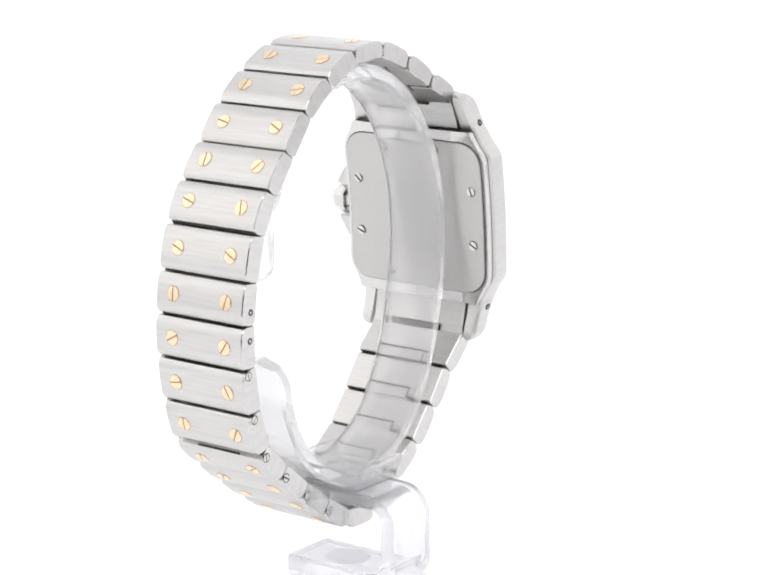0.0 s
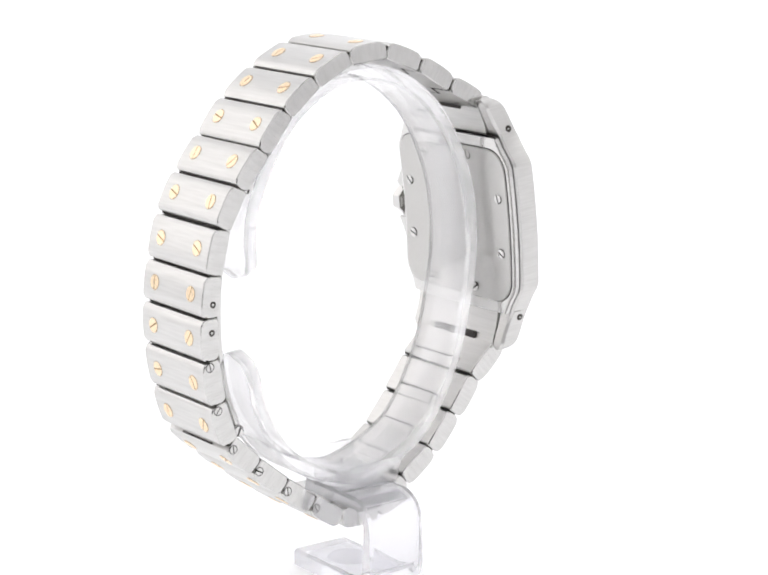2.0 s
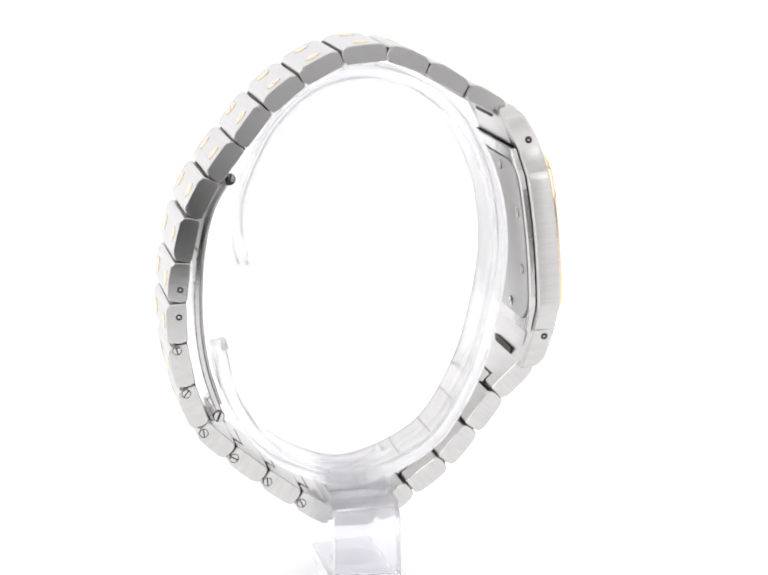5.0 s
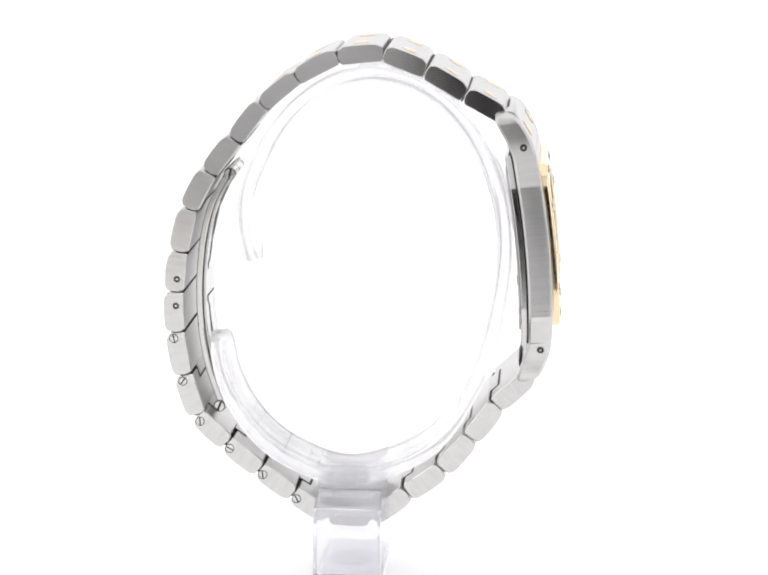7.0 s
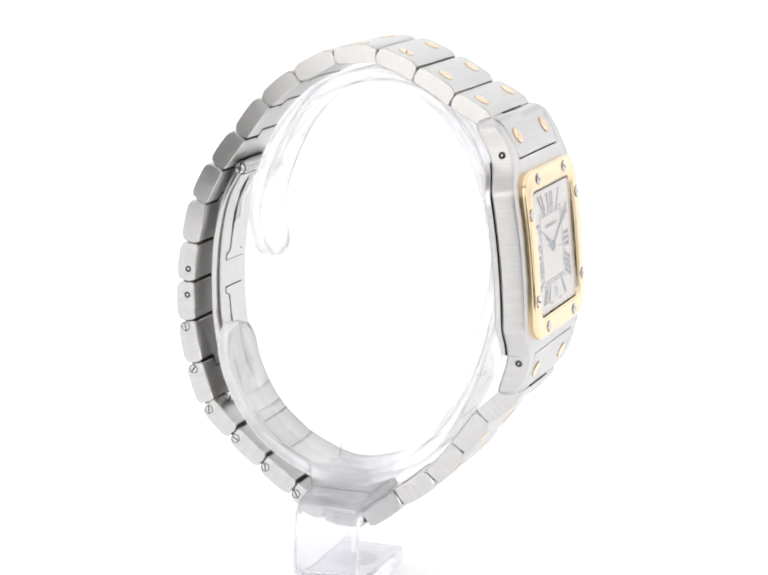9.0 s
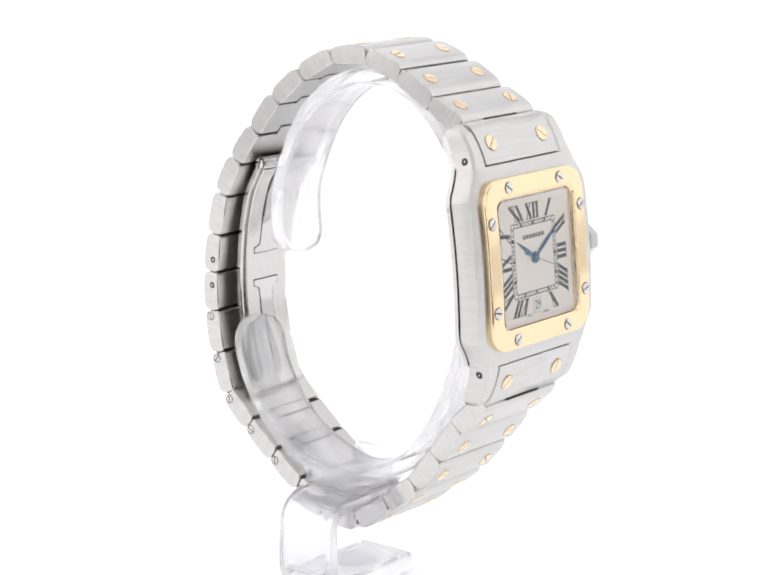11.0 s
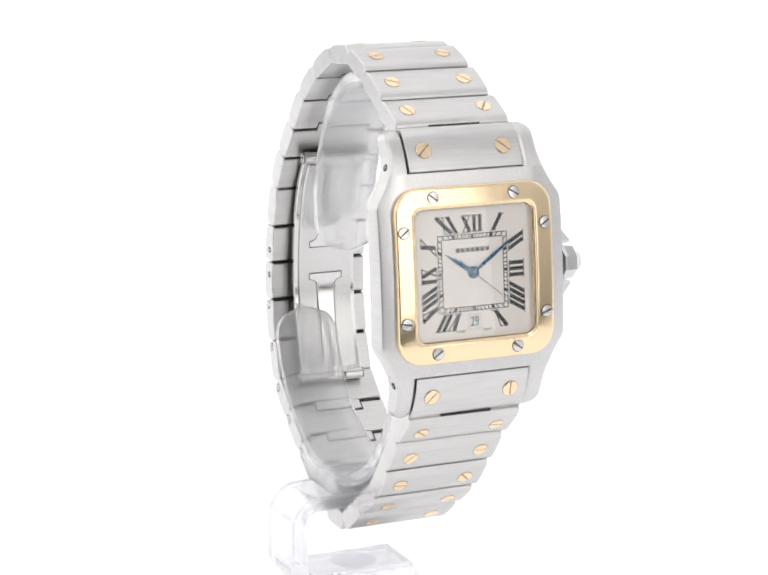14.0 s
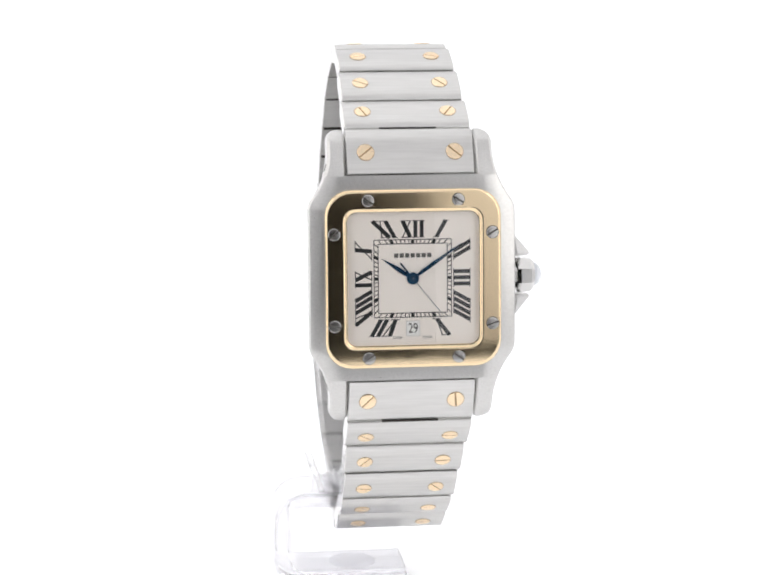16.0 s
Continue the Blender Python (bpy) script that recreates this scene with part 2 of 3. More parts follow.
    for x, u in ((11.2, 4.5), (11.2, -4.5), (-11.2, 4.5), (-11.2, -4.5), (4.6, 10.9), (-4.6, 10.9), (4.6, -10.9), (-4.6, -10.9)):
        share("screw", sm, Matrix.Translation((x * MM, u * MM, (back_n(u) - 0.92) * MM)) @ pose(0, 0, 0, 180, 0, rnd.uniform(0, 180)), back)

    # end pieces of the bracelet between the lugs
    big = screw_mesh("end_screw", 1.18, gold_screw)
    for su in (1, -1):
        bm = bmesh.new()
        rings = []
        for u, s in ((14.45, 0.12), (14.55, 0), (16, 0), (17.5, 0), (19, 0), (20.2, 0), (20.45, 0.3), (20.5, 0.8)):
            f, k = face_n(u) - 0.02 - s, back_n(u) + 0.3 + s
            w = 8.86 - (0.1 if s else 0)
            rings.append([(-w, su * u, k), (-w, su * u, f - 0.1), (-w + 0.1, su * u, f), (w - 0.1, su * u, f), (w, su * u, f - 0.1), (w, su * u, k)])
        loft(bm, rings)
        end = case_part("end_link", bm, steel_brushed, watch)
        end.matrix_basis = CASE
        bm = bmesh.new()
        block(bm, 0, su * 19.3, back_n(19.3) + 0.3, 4.6, 1.0, 0.16, 0.03)
        part("notch", bm, dark_gap, end)
        for sx in (1, -1):
            lean = math.degrees(math.atan2(face_n(18.05) - face_n(17.05), 1.0)) * su
            share("screw", big, Matrix.Translation((sx * 6.21 * MM, su * 17.43 * MM, (face_n(17.43) - 0.0) * MM)) @ pose(0, 0, 0, lean) @ pose(0, 0, 0, 0, 0, rnd.uniform(0, 180)), end)

    # bezel: a gold ring, domed along its length
    def ring(h, r, n):
        return [(x, y, n - 0.003 * y * y) for x, y in dense(rounded(h, h * 1.012, r, 6))]
    bm = bmesh.new()
    loft(bm, [ring(12.15, 3.6, 1.75), ring(12.25, 3.65, 2.9), ring(12.25, 3.65, 3.25), ring(12.22, 3.62, 3.4), ring(12.14, 3.56, 3.53), ring(12.02, 3.5, 3.61), ring(11.9, 3.42, 3.64), ring(11.8, 3.36, 3.645),
              ring(9.8, 1.75, 3.665), ring(9.72, 1.7, 3.665), ring(9.6, 1.62, 3.64), ring(9.5, 1.55, 3.58), ring(9.45, 1.5, 3.5), ring(9.4, 1.48, 3.47),
              ring(9.28, 1.42, 3.45), ring(9.22, 1.4, 3.38), ring(9.2, 1.38, 1.9)], caps=False)
    bezel = case_part("bezel", bm, gold, watch, "polished gold square bezel", 50)
    bezel.matrix_basis = CASE_D
    sm = screw_mesh("bezel_screw", 0.82, steel_screw, rise=0.2, slot=0.075)
    for x, u in ((11.0, 6.35), (11.0, -6.35), (-11.0, 6.35), (-11.0, -6.35), (6.28, 10.92), (-6.28, 10.92), (6.28, -10.92), (-6.28, -10.92)):
        share("screw", sm, Matrix.Translation((x * MM, u * MM, (3.64 - 0.003 * u * u) * MM)) @ pose(0, 0, 0, -0.006 * u * 57) @ pose(0, 0, 0, 0, 0, rnd.uniform(0, 180)), bezel)

    # glass
    bm = bmesh.new()
    loft(bm, [[(x, y, n - 0.003 * y * y) for x, y in dense(rounded(h, h, 1.3, 6))] for h, n in ((9.18, 2.85), (9.18, 3.3), (9.06, 3.4))])
    pane = case_part("crystal", bm, glass, watch, "clear flat watch glass", 20)
    pane.matrix_basis = CASE_D
    pane.visible_shadow = False

    # crown with its guards
    bm = bmesh.new()
    for su in (1, -1):
        loft(bm, [[(13.9, su * 6.2, n), (14.4, su * 6.0, n), (tip, su * 3.1, n), (tip - 0.2, su * 2.75, n), (13.9, su * 2.6, n)] for n, tip in ((-1.6, 15.6), (-1.0, 16.8), (0.4, 16.8), (1.6, 14.9))])
    part("crown_guard", bm, steel_case, case)
    bm = bmesh.new()
    rings = []
    for x, r in ((14.0, 1.9), (14.7, 1.9), (14.9, 2.55), (15.3, 2.65), (16.8, 2.5), (17.3, 2.0), (17.4, 1.7)):
        rings.append([(x, r * math.cos(math.pi * (i + 0.5) / 4), 0.1 + r * math.sin(math.pi * (i + 0.5) / 4)) for i in range(8)])
    loft(bm, rings)
    crown = case_part("crown", bm, steel_polished, watch, "faceted steel crown", 12)
    crown.matrix_basis = CASE
    bm = bmesh.new()
    loft(bm, [[(x, r * math.cos(math.pi * i / 8), 0.1 + r * math.sin(math.pi * i / 8)) for i in range(16)] for x, r in ((17.2, 1.6), (17.7, 1.6), (18.1, 1.3), (18.4, 0.8), (18.5, 0.3))])
    part("cap_stone", bm, spinel, crown, "pale cap stone")


# every rounded square is cut into the same number of points
def dense(pts, per=6):
    m = len(pts) // 4
    out = []
    for k in range(4):
        arc = pts[k * m:(k + 1) * m]
        nxt = pts[((k + 1) * m) % len(pts)]
        out += arc
        out += [(arc[-1][0] + (nxt[0] - arc[-1][0]) * i / per, arc[-1][1] + (nxt[1] - arc[-1][1]) * i / per) for i in range(1, per)]
    return out


DIAL_N = 2.25
R_IN, R_OUT = 5.72, 8.0


def build_dial():
    bm = bmesh.new()
    block(bm, 0, 0, DIAL_N - 0.2, 9.5, 9.5, 0.2, 0.05)
    dial = part("dial", bm, dial_white, watch, "cream dial with black roman numerals")
    dial.matrix_basis = CASE_D
    z = DIAL_N + 0.012

    def strip(bm, a, c, w0, w1=None):
        """A thin printed stroke from a to c."""
        w1 = w0 if w1 is None else w1
        a, c = Vector(a), Vector(c)
        n = Vector((-(c - a).y, (c - a).x)).normalized()
        loft(bm, [[(p.x, p.y, zz) for p in (a + n * w0 / 2, a - n * w0 / 2, c - n * w1 / 2, c + n * w1 / 2)] for zz in (DIAL_N - 0.01, z)])

    def at(angle, rho, shift):
        """The place on a square ring, shifted along it by millimetres at the ring's middle."""
        t = radians(angle)
        d = Vector((math.sin(t), math.cos(t)))
        d /= max(abs(d.x), abs(d.y))
        side = Vector((1, 0)) if abs(d.y) >= abs(d.x) else Vector((0, -1))
        if d.y < -0.99 or (abs(d.y) >= abs(d.x) and d.y < 0):
            side = Vector((-1, 0))
        if abs(d.x) > abs(d.y) and d.x < 0:
            side = Vector((0, 1))
        return d * rho + side * shift

    numerals = {1: "I", 2: "II", 3: "III", 4: "IIII", 5: "V", 7: "VII", 8: "VIII", 9: "IX", 10: "X", 11: "XI", 12: "XII"}
    width = {"I": 0.86, "V": 1.5, "X": 1.65}
    for hour, word in numerals.items():
        bm = bmesh.new()
        total = sum(width[ch] for ch in word)
        s = -total / 2
        for ch in word:
            w = width[ch]
            m = s + w / 2
            q = w * 0.33
            if ch == "I":
                strip(bm, at(hour * 30, R_IN, m), at(hour * 30, R_OUT, m), 0.54)
            elif ch == "V":
                strip(bm, at(hour * 30, R_IN, m), at(hour * 30, R_OUT, m - q), 0.56)
                strip(bm, at(hour * 30, R_IN, m), at(hour * 30, R_OUT, m + q), 0.17)
            else:
                strip(bm, at(hour * 30, R_IN, m + q), at(hour * 30, R_OUT, m - q), 0.56)
                strip(bm, at(hour * 30, R_IN, m - q), at(hour * 30, R_OUT, m + q), 0.17)
            for rho in (R_IN, R_OUT):
                strip(bm, at(hour * 30, rho, m - q - 0.16), at(hour * 30, rho, m + q + 0.16), 0.12)
            s += w
        part("numeral", bm, ink, dial, "black roman numeral")
    # minute track: two thin squares with short bars between
    bm = bmesh.new()
    for h in (5.4, 4.82):
        for a, c in (((-h, h), (h, h)), ((h, h), (h, -h)), ((h, -h), (-h, -h)), ((-h, -h), (-h, h))):
            strip(bm, a, c, 0.12)
    for k in range(60):
        t = radians(k * 6)
        d = Vector((math.sin(t), math.cos(t)))
        d /= max(abs(d.x), abs(d.y))
        strip(bm, d * 4.82, d * 5.4, 0.46 if k % 5 == 0 else 0.13)
    part("minute_track", bm, ink, dial)
    # the maker's name, as plain bars
    bm = bmesh.new()
    for k in range(7):
        strip(bm, (-2.3 + k * 0.767 - 0.3, 3.2), (-2.3 + k * 0.767 + 0.3, 3.2), 0.6)
    part("name_bar", bm, ink_name, dial)
    # date window
    bm = bmesh.new()
    block(bm, 0.0, -7.0, DIAL_N + 0.01, 0.98, 1.1, 0.03, 0.02)
    part("date_frame", bm, frame_grey, dial)
    bm = bmesh.new()
    block(bm, 0.0, -7.0, DIAL_N + 0.02, 0.92, 1.04, 0.035, 0.02)
    part("date_window", bm, paper_white, dial)
    text_mesh("date_number", "29", 1.95, ink, dial, Matrix.Translation((0, -7.0 * MM, (DIAL_N + 0.07) * MM)) @ Matrix.Diagonal((0.72, 1, 1, 1)))
    for x, word in ((-2.2, "SWISS"), (2.0, "MADE")):
        text_mesh("dial_print", word, 0.5, ink, dial, Matrix.Translation((x * MM, -8.25 * MM, (DIAL_N + 0.015) * MM)))

    # the hour, minute and second pointers
    def hand(name, length, width, angle, n, tail=0.0, label=""):
        bm = bmesh.new()
        loft(bm, [[(-0.12, -tail, zz), (0.12, -tail, zz), (width, 0.2 * length, zz), (width * 1.1, 0.45 * length, zz), (0.02, length, zz), (-0.02, length, zz), (-width * 1.1, 0.45 * length, zz), (-width, 0.2 * length, zz)] for zz in (n, n + 0.07)])
        disc(bm, 0.85, n, n + 0.1, 0.03)
        ob = part(name, bm, blued, watch, label)
        ob.matrix_basis = CASE_D @ pose(0, 0, 0, 0, 0, -angle)
        return ob
    hand("hour_hand", 5.2, 0.3, 302.8, 2.32, label="blued steel hour hand")
    hand("minute_hand", 8.4, 0.25, 54.8, 2.41, label="blued steel minute hand")
    bm = bmesh.new()
    loft(bm, [[(-0.05, -1.2, zz), (0.05, -1.2, zz), (0.025, 7.3, zz), (-0.025, 7.3, zz)] for zz in (2.5, 2.54)])
    loft(bm, [[(-0.12, -2.8, zz), (0.12, -2.8, zz), (0.1, -0.4, zz), (-0.1, -0.4, zz)] for zz in (2.5, 2.54)])
    disc(bm, 0.4, 2.4, 2.6, 0.05)
    disc(bm, 0.18, 2.55, 2.68, 0.04, 16, mat=1)
    sec = part("second_hand", bm, [blued, steel_polished], watch, "thin dark second hand")
    return sec


# bracelet joints, going from the upper lugs over the top and round to the lower lugs: x, z
JOINTS = [(23.39, -44.50), (17.68, -41.34), (11.78, -37.87), (5.51, -35.46), (-1.39, -36.03), (-7.56, -39.24), (-12.70, -43.49), (-16.80, -48.87), (-20.70, -53.97),
          (-23.68, -59.61), (-25.24, -66.22), (-26.03, -72.40), (-25.94, -78.71), (-24.79, -85.38), (-22.74, -91.62), (-18.22, -95.85), (-13.18, -99.95), (-7.98, -103.72),
          (-2.66, -107.07), (3.73, -107.21), (9.31, -103.06), (14.64, -99.11), (18.88, -93.94), (22.81, -88.56), (27.93, -83.67)]


def link_frame(i):
    a, c = Vector(JOINTS[i]), Vector(JOINTS[i + 1])
    m, d = (a + c) / 2, c - a
    s = d.normalized()
    n = Vector((s.y, -s.x)) * -1
    if n.dot(m - Vector((0, -73))) < 0:
        n = -n
    M = Matrix(((0, s.x, n.x, m.x * MM), (1, 0, 0, MID * MM), (0, s.y, n.y, (m.y + LIFT) * MM), (0, 0, 0, 1)))
    return M, d.length


def build_bracelet():
    sm = screw_mesh("link_screw", 1.12, gold_screw)
    pin = screw_mesh("pin", 0.62, steel_polished, rise=0.06, slot=0.06)
    hole = bmesh.new()
    disc(hole, 0.5, -0.2, 0.02, 0.01, mat=0)
    disc(hole, 0.2, -0.2, 0.05, 0.03, mat=1)
    ob = part("pin_hole", hole, [dark_gap, steel_polished])
    hole_me = ob.data
    bpy.data.objects.remove(ob)
    count = len(JOINTS) - 1
    for i in range(count):
        M, L = link_frame(i)
        near = min(i, count - 1 - i)
        w = max(8.2, 8.85 - 0.25 * near)
        h = L / 2 - 0.06

        full = 0.55 * min(1, max(0, (i - 5) / 3)) * min(1, max(0, (24.5 - i) / 2))
        M = M @ Matrix.Translation((0, 0, 0.4 * full * MM))
        top = 1.5 + 0.6 * full

        def outline(g):
            """The side of a link: domed outside, one end round and the other hollow."""
            hh = h - g
            pts = []
            for s, drop in ((-1.0, 0.62), (-0.97, 0.5), (-0.74, 0.1), (-0.4, 0.03), (0.0, 0.0), (0.4, 0.03), (0.74, 0.1), (0.97, 0.5), (1.0, 0.62)):
                pts.append((s * (hh - 0.1), top - g - drop))
            pts += [(hh - 0.12, 0.8), (hh, 0.35), (hh, -0.3), (hh - 0.15, -0.8), (hh - 0.5, -1.3 + g)]
            pts += [(-hh + 0.3, -1.3 + g), (-hh, -1.05 + g), (-hh, -0.3), (-hh, 0.35), (-hh + 0.1, 0.75)]
            return pts
        bm = bmesh.new()
        loft(bm, [[(y, s, n) for s, n in outline(g)] for y, g in ((-w, 0.12), (-w + 0.12, 0), (w - 0.12, 0), (w, 0.12))])
        for f in bm.faces:
            f.material_index = 1 if abs(f.calc_center_median().x) > (w - 0.13) * MM else 0
        link = part("link", bm, [steel_brushed, steel_flank], watch, "brushed steel bracelet link", 30)
        link.matrix_basis = M
        # on the inside the neighbour's tongue lies in a notch, on the side away from the case
        if i <= 8 or i >= 13:
            way, tw = 1 if i <= 8 else -1, w * 0.52
            bm = bmesh.new()
            block(bm, 0, way * (h - 0.8), -1.27, tw, 0.95, 0.1, 0.03)
            part("notch", bm, dark_gap, link)
            bm = bmesh.new()
            block(bm, 0, way * (h - 0.5), -1.24, tw - 0.2, 0.9, 0.17, 0.07)
            part("tongue", bm, steel_brushed, link)
        # the dark joint itself
        if i < count - 1:
            bm = bmesh.new()
            block(bm, 0, h + 0.06, -0.3, w - 0.35, 0.12, 0.94, 0.02)
            part("joint_pin", bm, dark_gap, link)
        for sx in (1, -1):
            share("screw", sm, Matrix.Translation((sx * max(4.96, 6.03 - 0.34 * near) * MM, 0, (top - 0.005) * MM)) @ pose(0, 0, 0, 0, 0, rnd.uniform(0, 180)), link)
        # open slots where the bracelet bends most
        if i in (0, 14, count - 1):
            bm = bmesh.new()
            block(bm, 0, (h + 0.12) * (1 if i == count - 1 else -1), top - (0.5 if i == 0 else 0.7), 4.0, 0.1, 0.16, 0.02)
            part("slot", bm, dark_gap, link)
        # pins and pin holes on the side faces near the clasp
        side = {10: (1.05, -0.1, hole_me), 11: (-1.05, -0.1, hole_me)}.get(i)
        if 12 <= i <= 17:
            side = (-h + 0.75, 0.5, pin)
        if side:
            for sx in (1, -1):
                share("pin", side[2], Matrix.Translation((sx * w * MM, side[0] * MM, side[1] * MM)) @ pose(0, 0, 0, 0, 90 * sx, 0) @ pose(0, 0, 0, 0, 0, rnd.uniform(0, 180)), link)


def smooth_path(pts, per=6):
    """A smooth curve through a few points."""
    P = [Vector(p) for p in pts]
    P = [2 * P[0] - P[1]] + P + [2 * P[-1] - P[-2]]
    out = []
    for a, b0, c, d in zip(P, P[1:], P[2:], P[3:]):
        for k in range(per):
            t = k / per
            out.append(0.5 * (2 * b0 + (c - a) * t + (2 * a - 5 * b0 + 4 * c - d) * t * t + (3 * b0 - a - 3 * c + d) * t ** 3))
    return out + [P[-2]]


def band(bm, path, y0, y1, thick, c=0.3, ends=0.0, drift=0.0):
    """A strip of even thickness along a path in the xz plane; its ends may be rounded off."""
    n = len(path)
    run = [0.0]
    for a, b0 in zip(path, path[1:]):
        run.append(run[-1] + (b0 - a).length)
    rings = []
    for i, p in enumerate(path):
        t = (path[min(n - 1, i + 1)] - path[max(0, i - 1)]).normalized()
        q = Vector((-t.y, t.x))
        d = min(run[i], run[-1] - run[i])
        hw, mid = (y1 - y0) / 2, (y0 + y1) / 2 + drift * run[i] / run[-1]
        if ends and d < ends:
            hw = hw - ends + math.sqrt(max(0.04, ends * ends - (ends - d) ** 2))
        h = thick / 2
        ring = []
        for yy, qq in ((-hw, -h + c), (-hw, h - c), (-hw + c, h), (hw - c, h), (hw, h - c), (hw, -h + c), (hw - c, -h), (-hw + c, -h)):
            w = p + q * qq
            ring.append((w.x, mid + yy, w.y + LIFT))
        rings.append(ring)
    loft(bm, rings)


def build_clasp():
    path = smooth_path([(-18.43, -54.51), (-21.04, -59.38), (-22.47, -65.54), (-23.00, -72.49), (-22.74, -78.94), (-21.68, -84.89), (-19.82, -90.44)], 5)
    bm = bmesh.new()
    band(bm, path, MID - 5.3, MID + 5.3, 0.9, 0.15)
    clasp = part("clasp", bm, steel_polished, watch, "folded steel deployant clasp")
    bm = bmesh.new()
    band(bm, [p + Vector((0.7, 0)) for p in path[1:-1]], MID - 4.5, MID + 4.5, 0.45, 0.15)
    blade = part("blade", bm, steel_side, clasp, "smooth steel clasp blade")

    def tee(z0, z1, grow, lift, thick):
        """A strip along the blade that widens into a cross-head at z1."""
        bm = bmesh.new()
        far = abs(z1 - z0)
        rings = []
        for d, half in ((0, 1.45), (far * 0.3, 1.4), (far * 0.7, 1.4), (far - 2.1, 1.45), (far - 1.5, 1.6), (far - 1.1, 2.0), (far - 0.85, 2.75), (far, 2.75)):
            grown = d + (grow if d == far else -grow if d == far - 0.85 else 0)
            z = z0 + (z1 - z0) * grown / far
            x = float(np.interp(-z, [-p.y for p in path], [p.x for p in path])) + 0.7 + lift
            hw = half + grow
            rings.append([(x + k, MID + y, z + LIFT) for y, k in ((-hw, 0), (-hw, thick - 0.06), (-hw + 0.08, thick), (hw - 0.08, thick), (hw, thick - 0.06), (hw, 0))])
        loft(bm, rings)
        return bm
    for z0, z1 in ((-56.0, -69.6), (-88.3, -74.1)):
        part("slot", tee(z0, z1, 0.16, 0.02, 0.24), dark_gap, blade)
        part("strip", tee(z0, z1, 0.0, 0.02, 0.34), steel_polished, blade)
    hinge_screw = screw_mesh("hinge_screw", 0.8, steel_polished, rise=0.25, slot=0.12)
    for x, z in ((-17.95, -54.35), (-20.0, -90.9)):
        bm = bmesh.new()
        for y0, y1 in ((-5.6, -2.4), (-2.2, 2.2), (2.4, 5.6)):
            loft(bm, [[(x + r * math.cos(a), MID + y, LIFT + z + r * math.sin(a)) for a in np.linspace(0, 2 * math.pi, 18, endpoint=False)]
                      for y, r in ((y0, 0.8), (y0 + 0.15, 0.95), (y1 - 0.15, 0.95), (y1, 0.8))])
        hinge = part("hinge", bm, steel_polished, clasp)
        for side in (1, -1):
            share("screw", hinge_screw, Matrix.Translation((x * MM, (MID + side * 5.6) * MM, (LIFT + z) * MM)) @ pose(0, 0, 0, -90 * side) @ pose(0, 0, 0, 0, 0, rnd.uniform(20, 80)), hinge)


build_case()
second_hand = build_dial()
build_bracelet()
build_clasp()

# ---- the clear stand ----
stand = tagged(new("watch_stand"), "clear acrylic c-shaped watch stand carrying the wristwatch", "display stand")


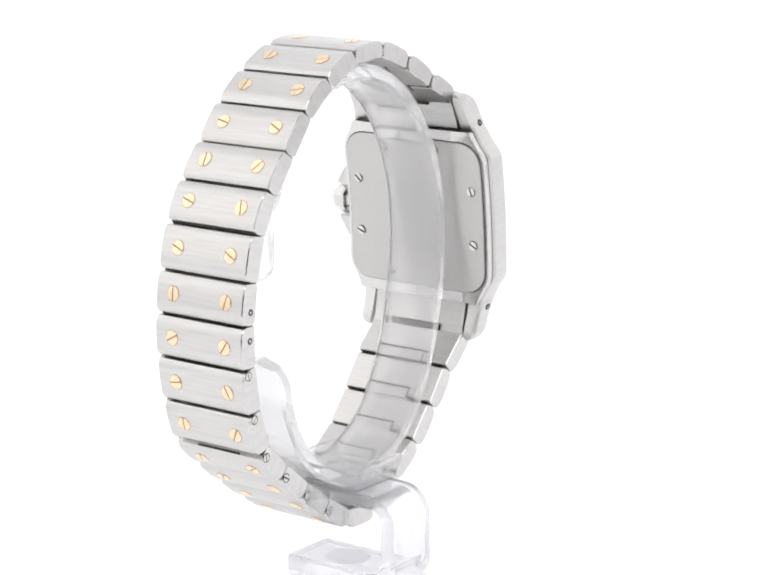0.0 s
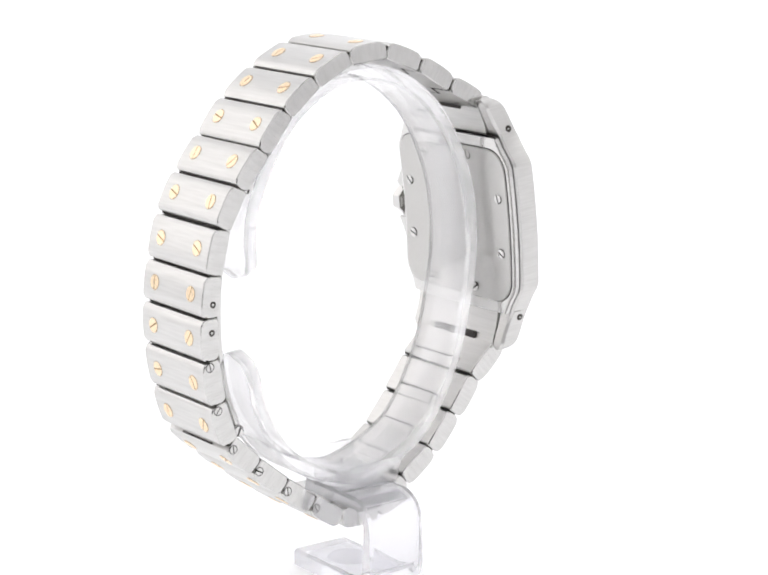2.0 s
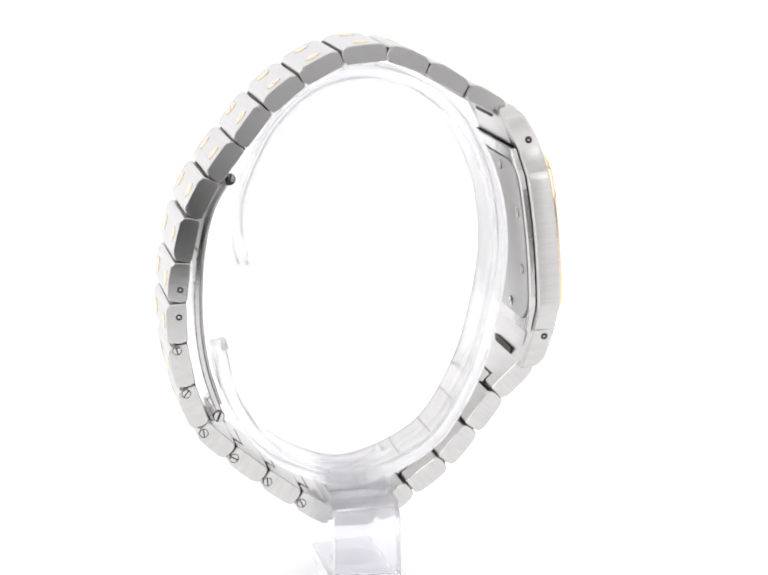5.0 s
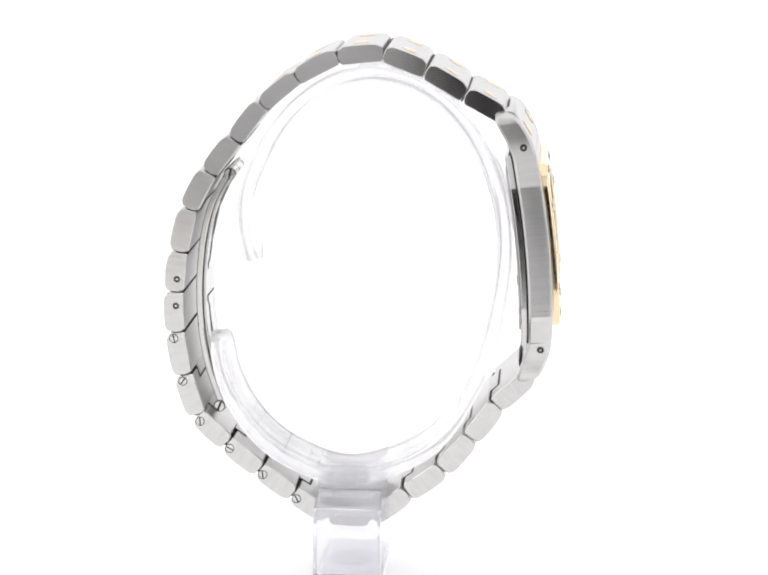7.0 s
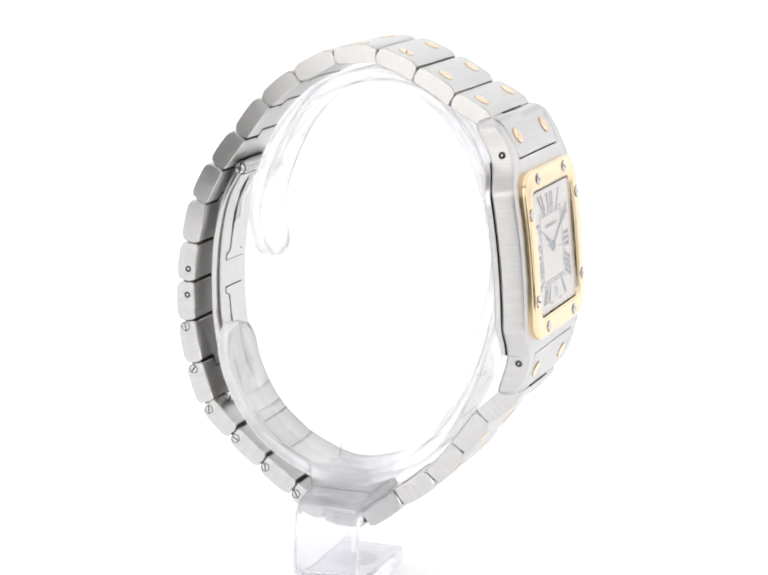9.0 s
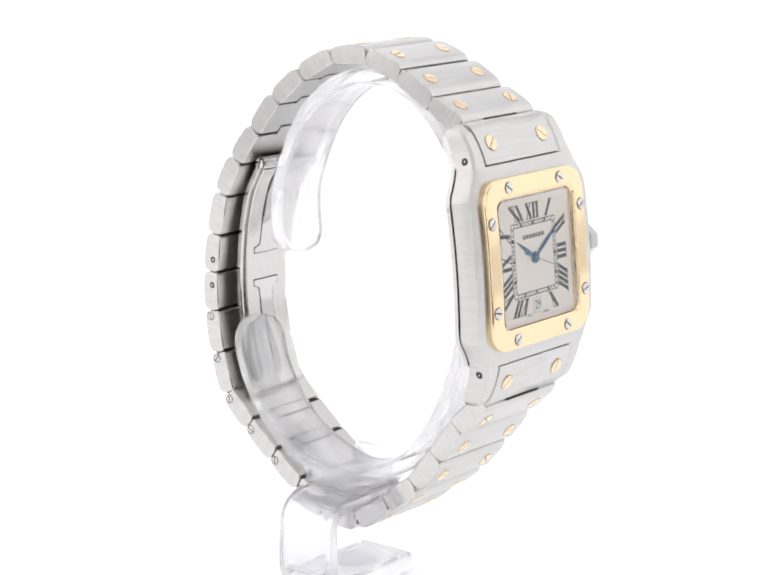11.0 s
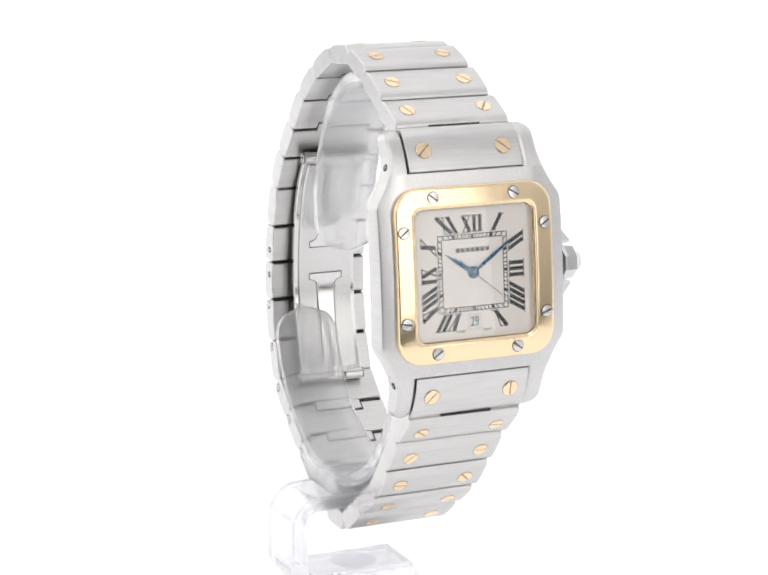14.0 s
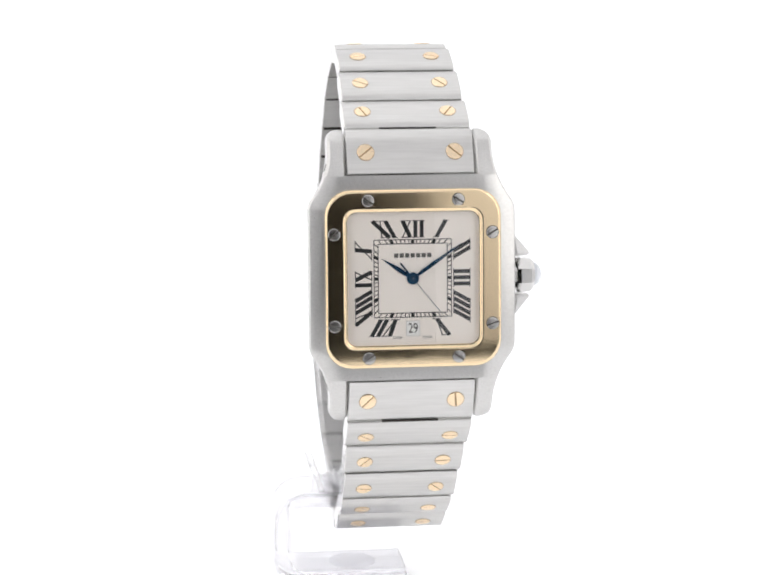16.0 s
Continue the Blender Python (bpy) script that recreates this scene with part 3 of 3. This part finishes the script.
def build_stand():
    # open ring inside the bracelet; its two arms are bent a little to opposite sides
    ring = smooth_path([(-15.13, -69.08), (-16.29, -63.33), (-15.46, -56.78), (-10.83, -47.23), (-4.33, -41.25), (3.64, -39.04), (11.58, -41.19), (18.22, -47.11), (22.64, -56.52),
                        (23.88, -66.94), (22.13, -78.06), (18.90, -87.60), (12.50, -96.60), (1.00, -101.30), (-8.00, -98.90), (-14.20, -94.10), (-18.30, -87.00), (-19.95, -78.93)], 8)
    bm = bmesh.new()
    band(bm, ring, 1.9, 12.1, 2.4, 0.5, ends=4.5, drift=-5.9)
    part("ring", bm, acrylic, stand, "open clear acrylic ring", 25)
    # arm, leg and foot, bent from one strip
    cx, w, bend = 0.95, 5.1, 3.4
    path = [(5.5, -103.6), (0.0, -103.6), (-7.1, -103.6)]
    path += [(-7.1 - bend * math.sin(radians(a)), -103.6 - bend + bend * math.cos(radians(a))) for a in range(10, 91, 10)]
    path += [(-10.5, -110.10), (-10.5, -113.17)]
    path += [(-10.5 + bend * (1 - math.cos(radians(a))), -113.17 - bend * math.sin(radians(a))) for a in range(10, 91, 10)]
    path += [(0.0, -116.55), (8.6, -116.55)]
    bm = bmesh.new()
    rings = []
    P = [Vector(p) for p in path]
    for i, p in enumerate(P):
        t = (P[min(len(P) - 1, i + 1)] - P[max(0, i - 1)]).normalized()
        q = Vector((-t.y, t.x))
        k = min(1, max(0, (p.y + 103.6) / -13.0))
        h, c = 1.15 + 0.34 * k, 0.45
        rings.append([(cx + xx, (p + q * qq).x, (p + q * qq).y + LIFT) for xx, qq in ((-w, -h + c), (-w, h - c), (-w + c, h), (w - c, h), (w, h - c), (w, -h + c), (w - c, -h), (-w + c, -h))])
    loft(bm, rings)
    part("leg", bm, acrylic_leg, stand, "bent clear acrylic leg and foot", 25)
    bm = bmesh.new()
    disc(bm, 3.6, 2.97, 3.04, 0.04, 36, at=(cx, 0.6))
    part("boss", bm, acrylic_leg, stand, "round clear boss on the foot")
    # the saddle between arm and ring: a flat sole with two flared cheeks
    bm = bmesh.new()
    block(bm, cx, 0.8, -102.3 + LIFT, 5.0, 5.0, 0.2, 0.08)
    saddle = part("saddle", bm, frosted, stand, "flared clear acrylic saddle")
    for low, high, thick in ((-5.0, -6.5, 1.0), (6.4, 7.4, -1.0)):
        bm = bmesh.new()
        loft(bm, [[(cx + xx, y + k * thick, z + LIFT) for xx, k in ((-hw, 0.2), (-hw + 0.2, 0), (hw - 0.2, 0), (hw, 0.2), (hw, 0.8), (hw - 0.2, 1), (-hw + 0.2, 1), (-hw, 0.8))]
                  for y, z, hw in ((low + 0.02, -102.3, 4.8), (low, -102.15, 5.0), ((low + high) / 2, -99.88, 4.9), (high, -98.39, 4.8), (high + 0.02, -98.19, 4.6))])
        part("cheek", bm, frosted, saddle)


build_stand()


def heading(t):
    """The turntable's angle: an even, slow turn."""
    d = t - 7
    return -4.62 - 8.4805 * d - 0.0236 * d * d


def motions():
    rows = [(t, pose(0, 0, 0, 0, 0, heading(t))) for t in range(0, 17)]
    walk(watch, rows)
    walk(stand, rows)
    hand_rows = []
    for k in range(0, 17):
        a = 141 - 6 * (16 - k)
        if k:
            hand_rows.append((k - 0.6, CASE_D @ pose(0, 0, 0, 0, 0, -(a - 6))))
            hand_rows.append((k - 0.5, CASE_D @ pose(0, 0, 0, 0, 0, -a)))
        if k in (0, 16):
            hand_rows.append((k, CASE_D @ pose(0, 0, 0, 0, 0, -a)))
    walk(second_hand, hand_rows)


motions()
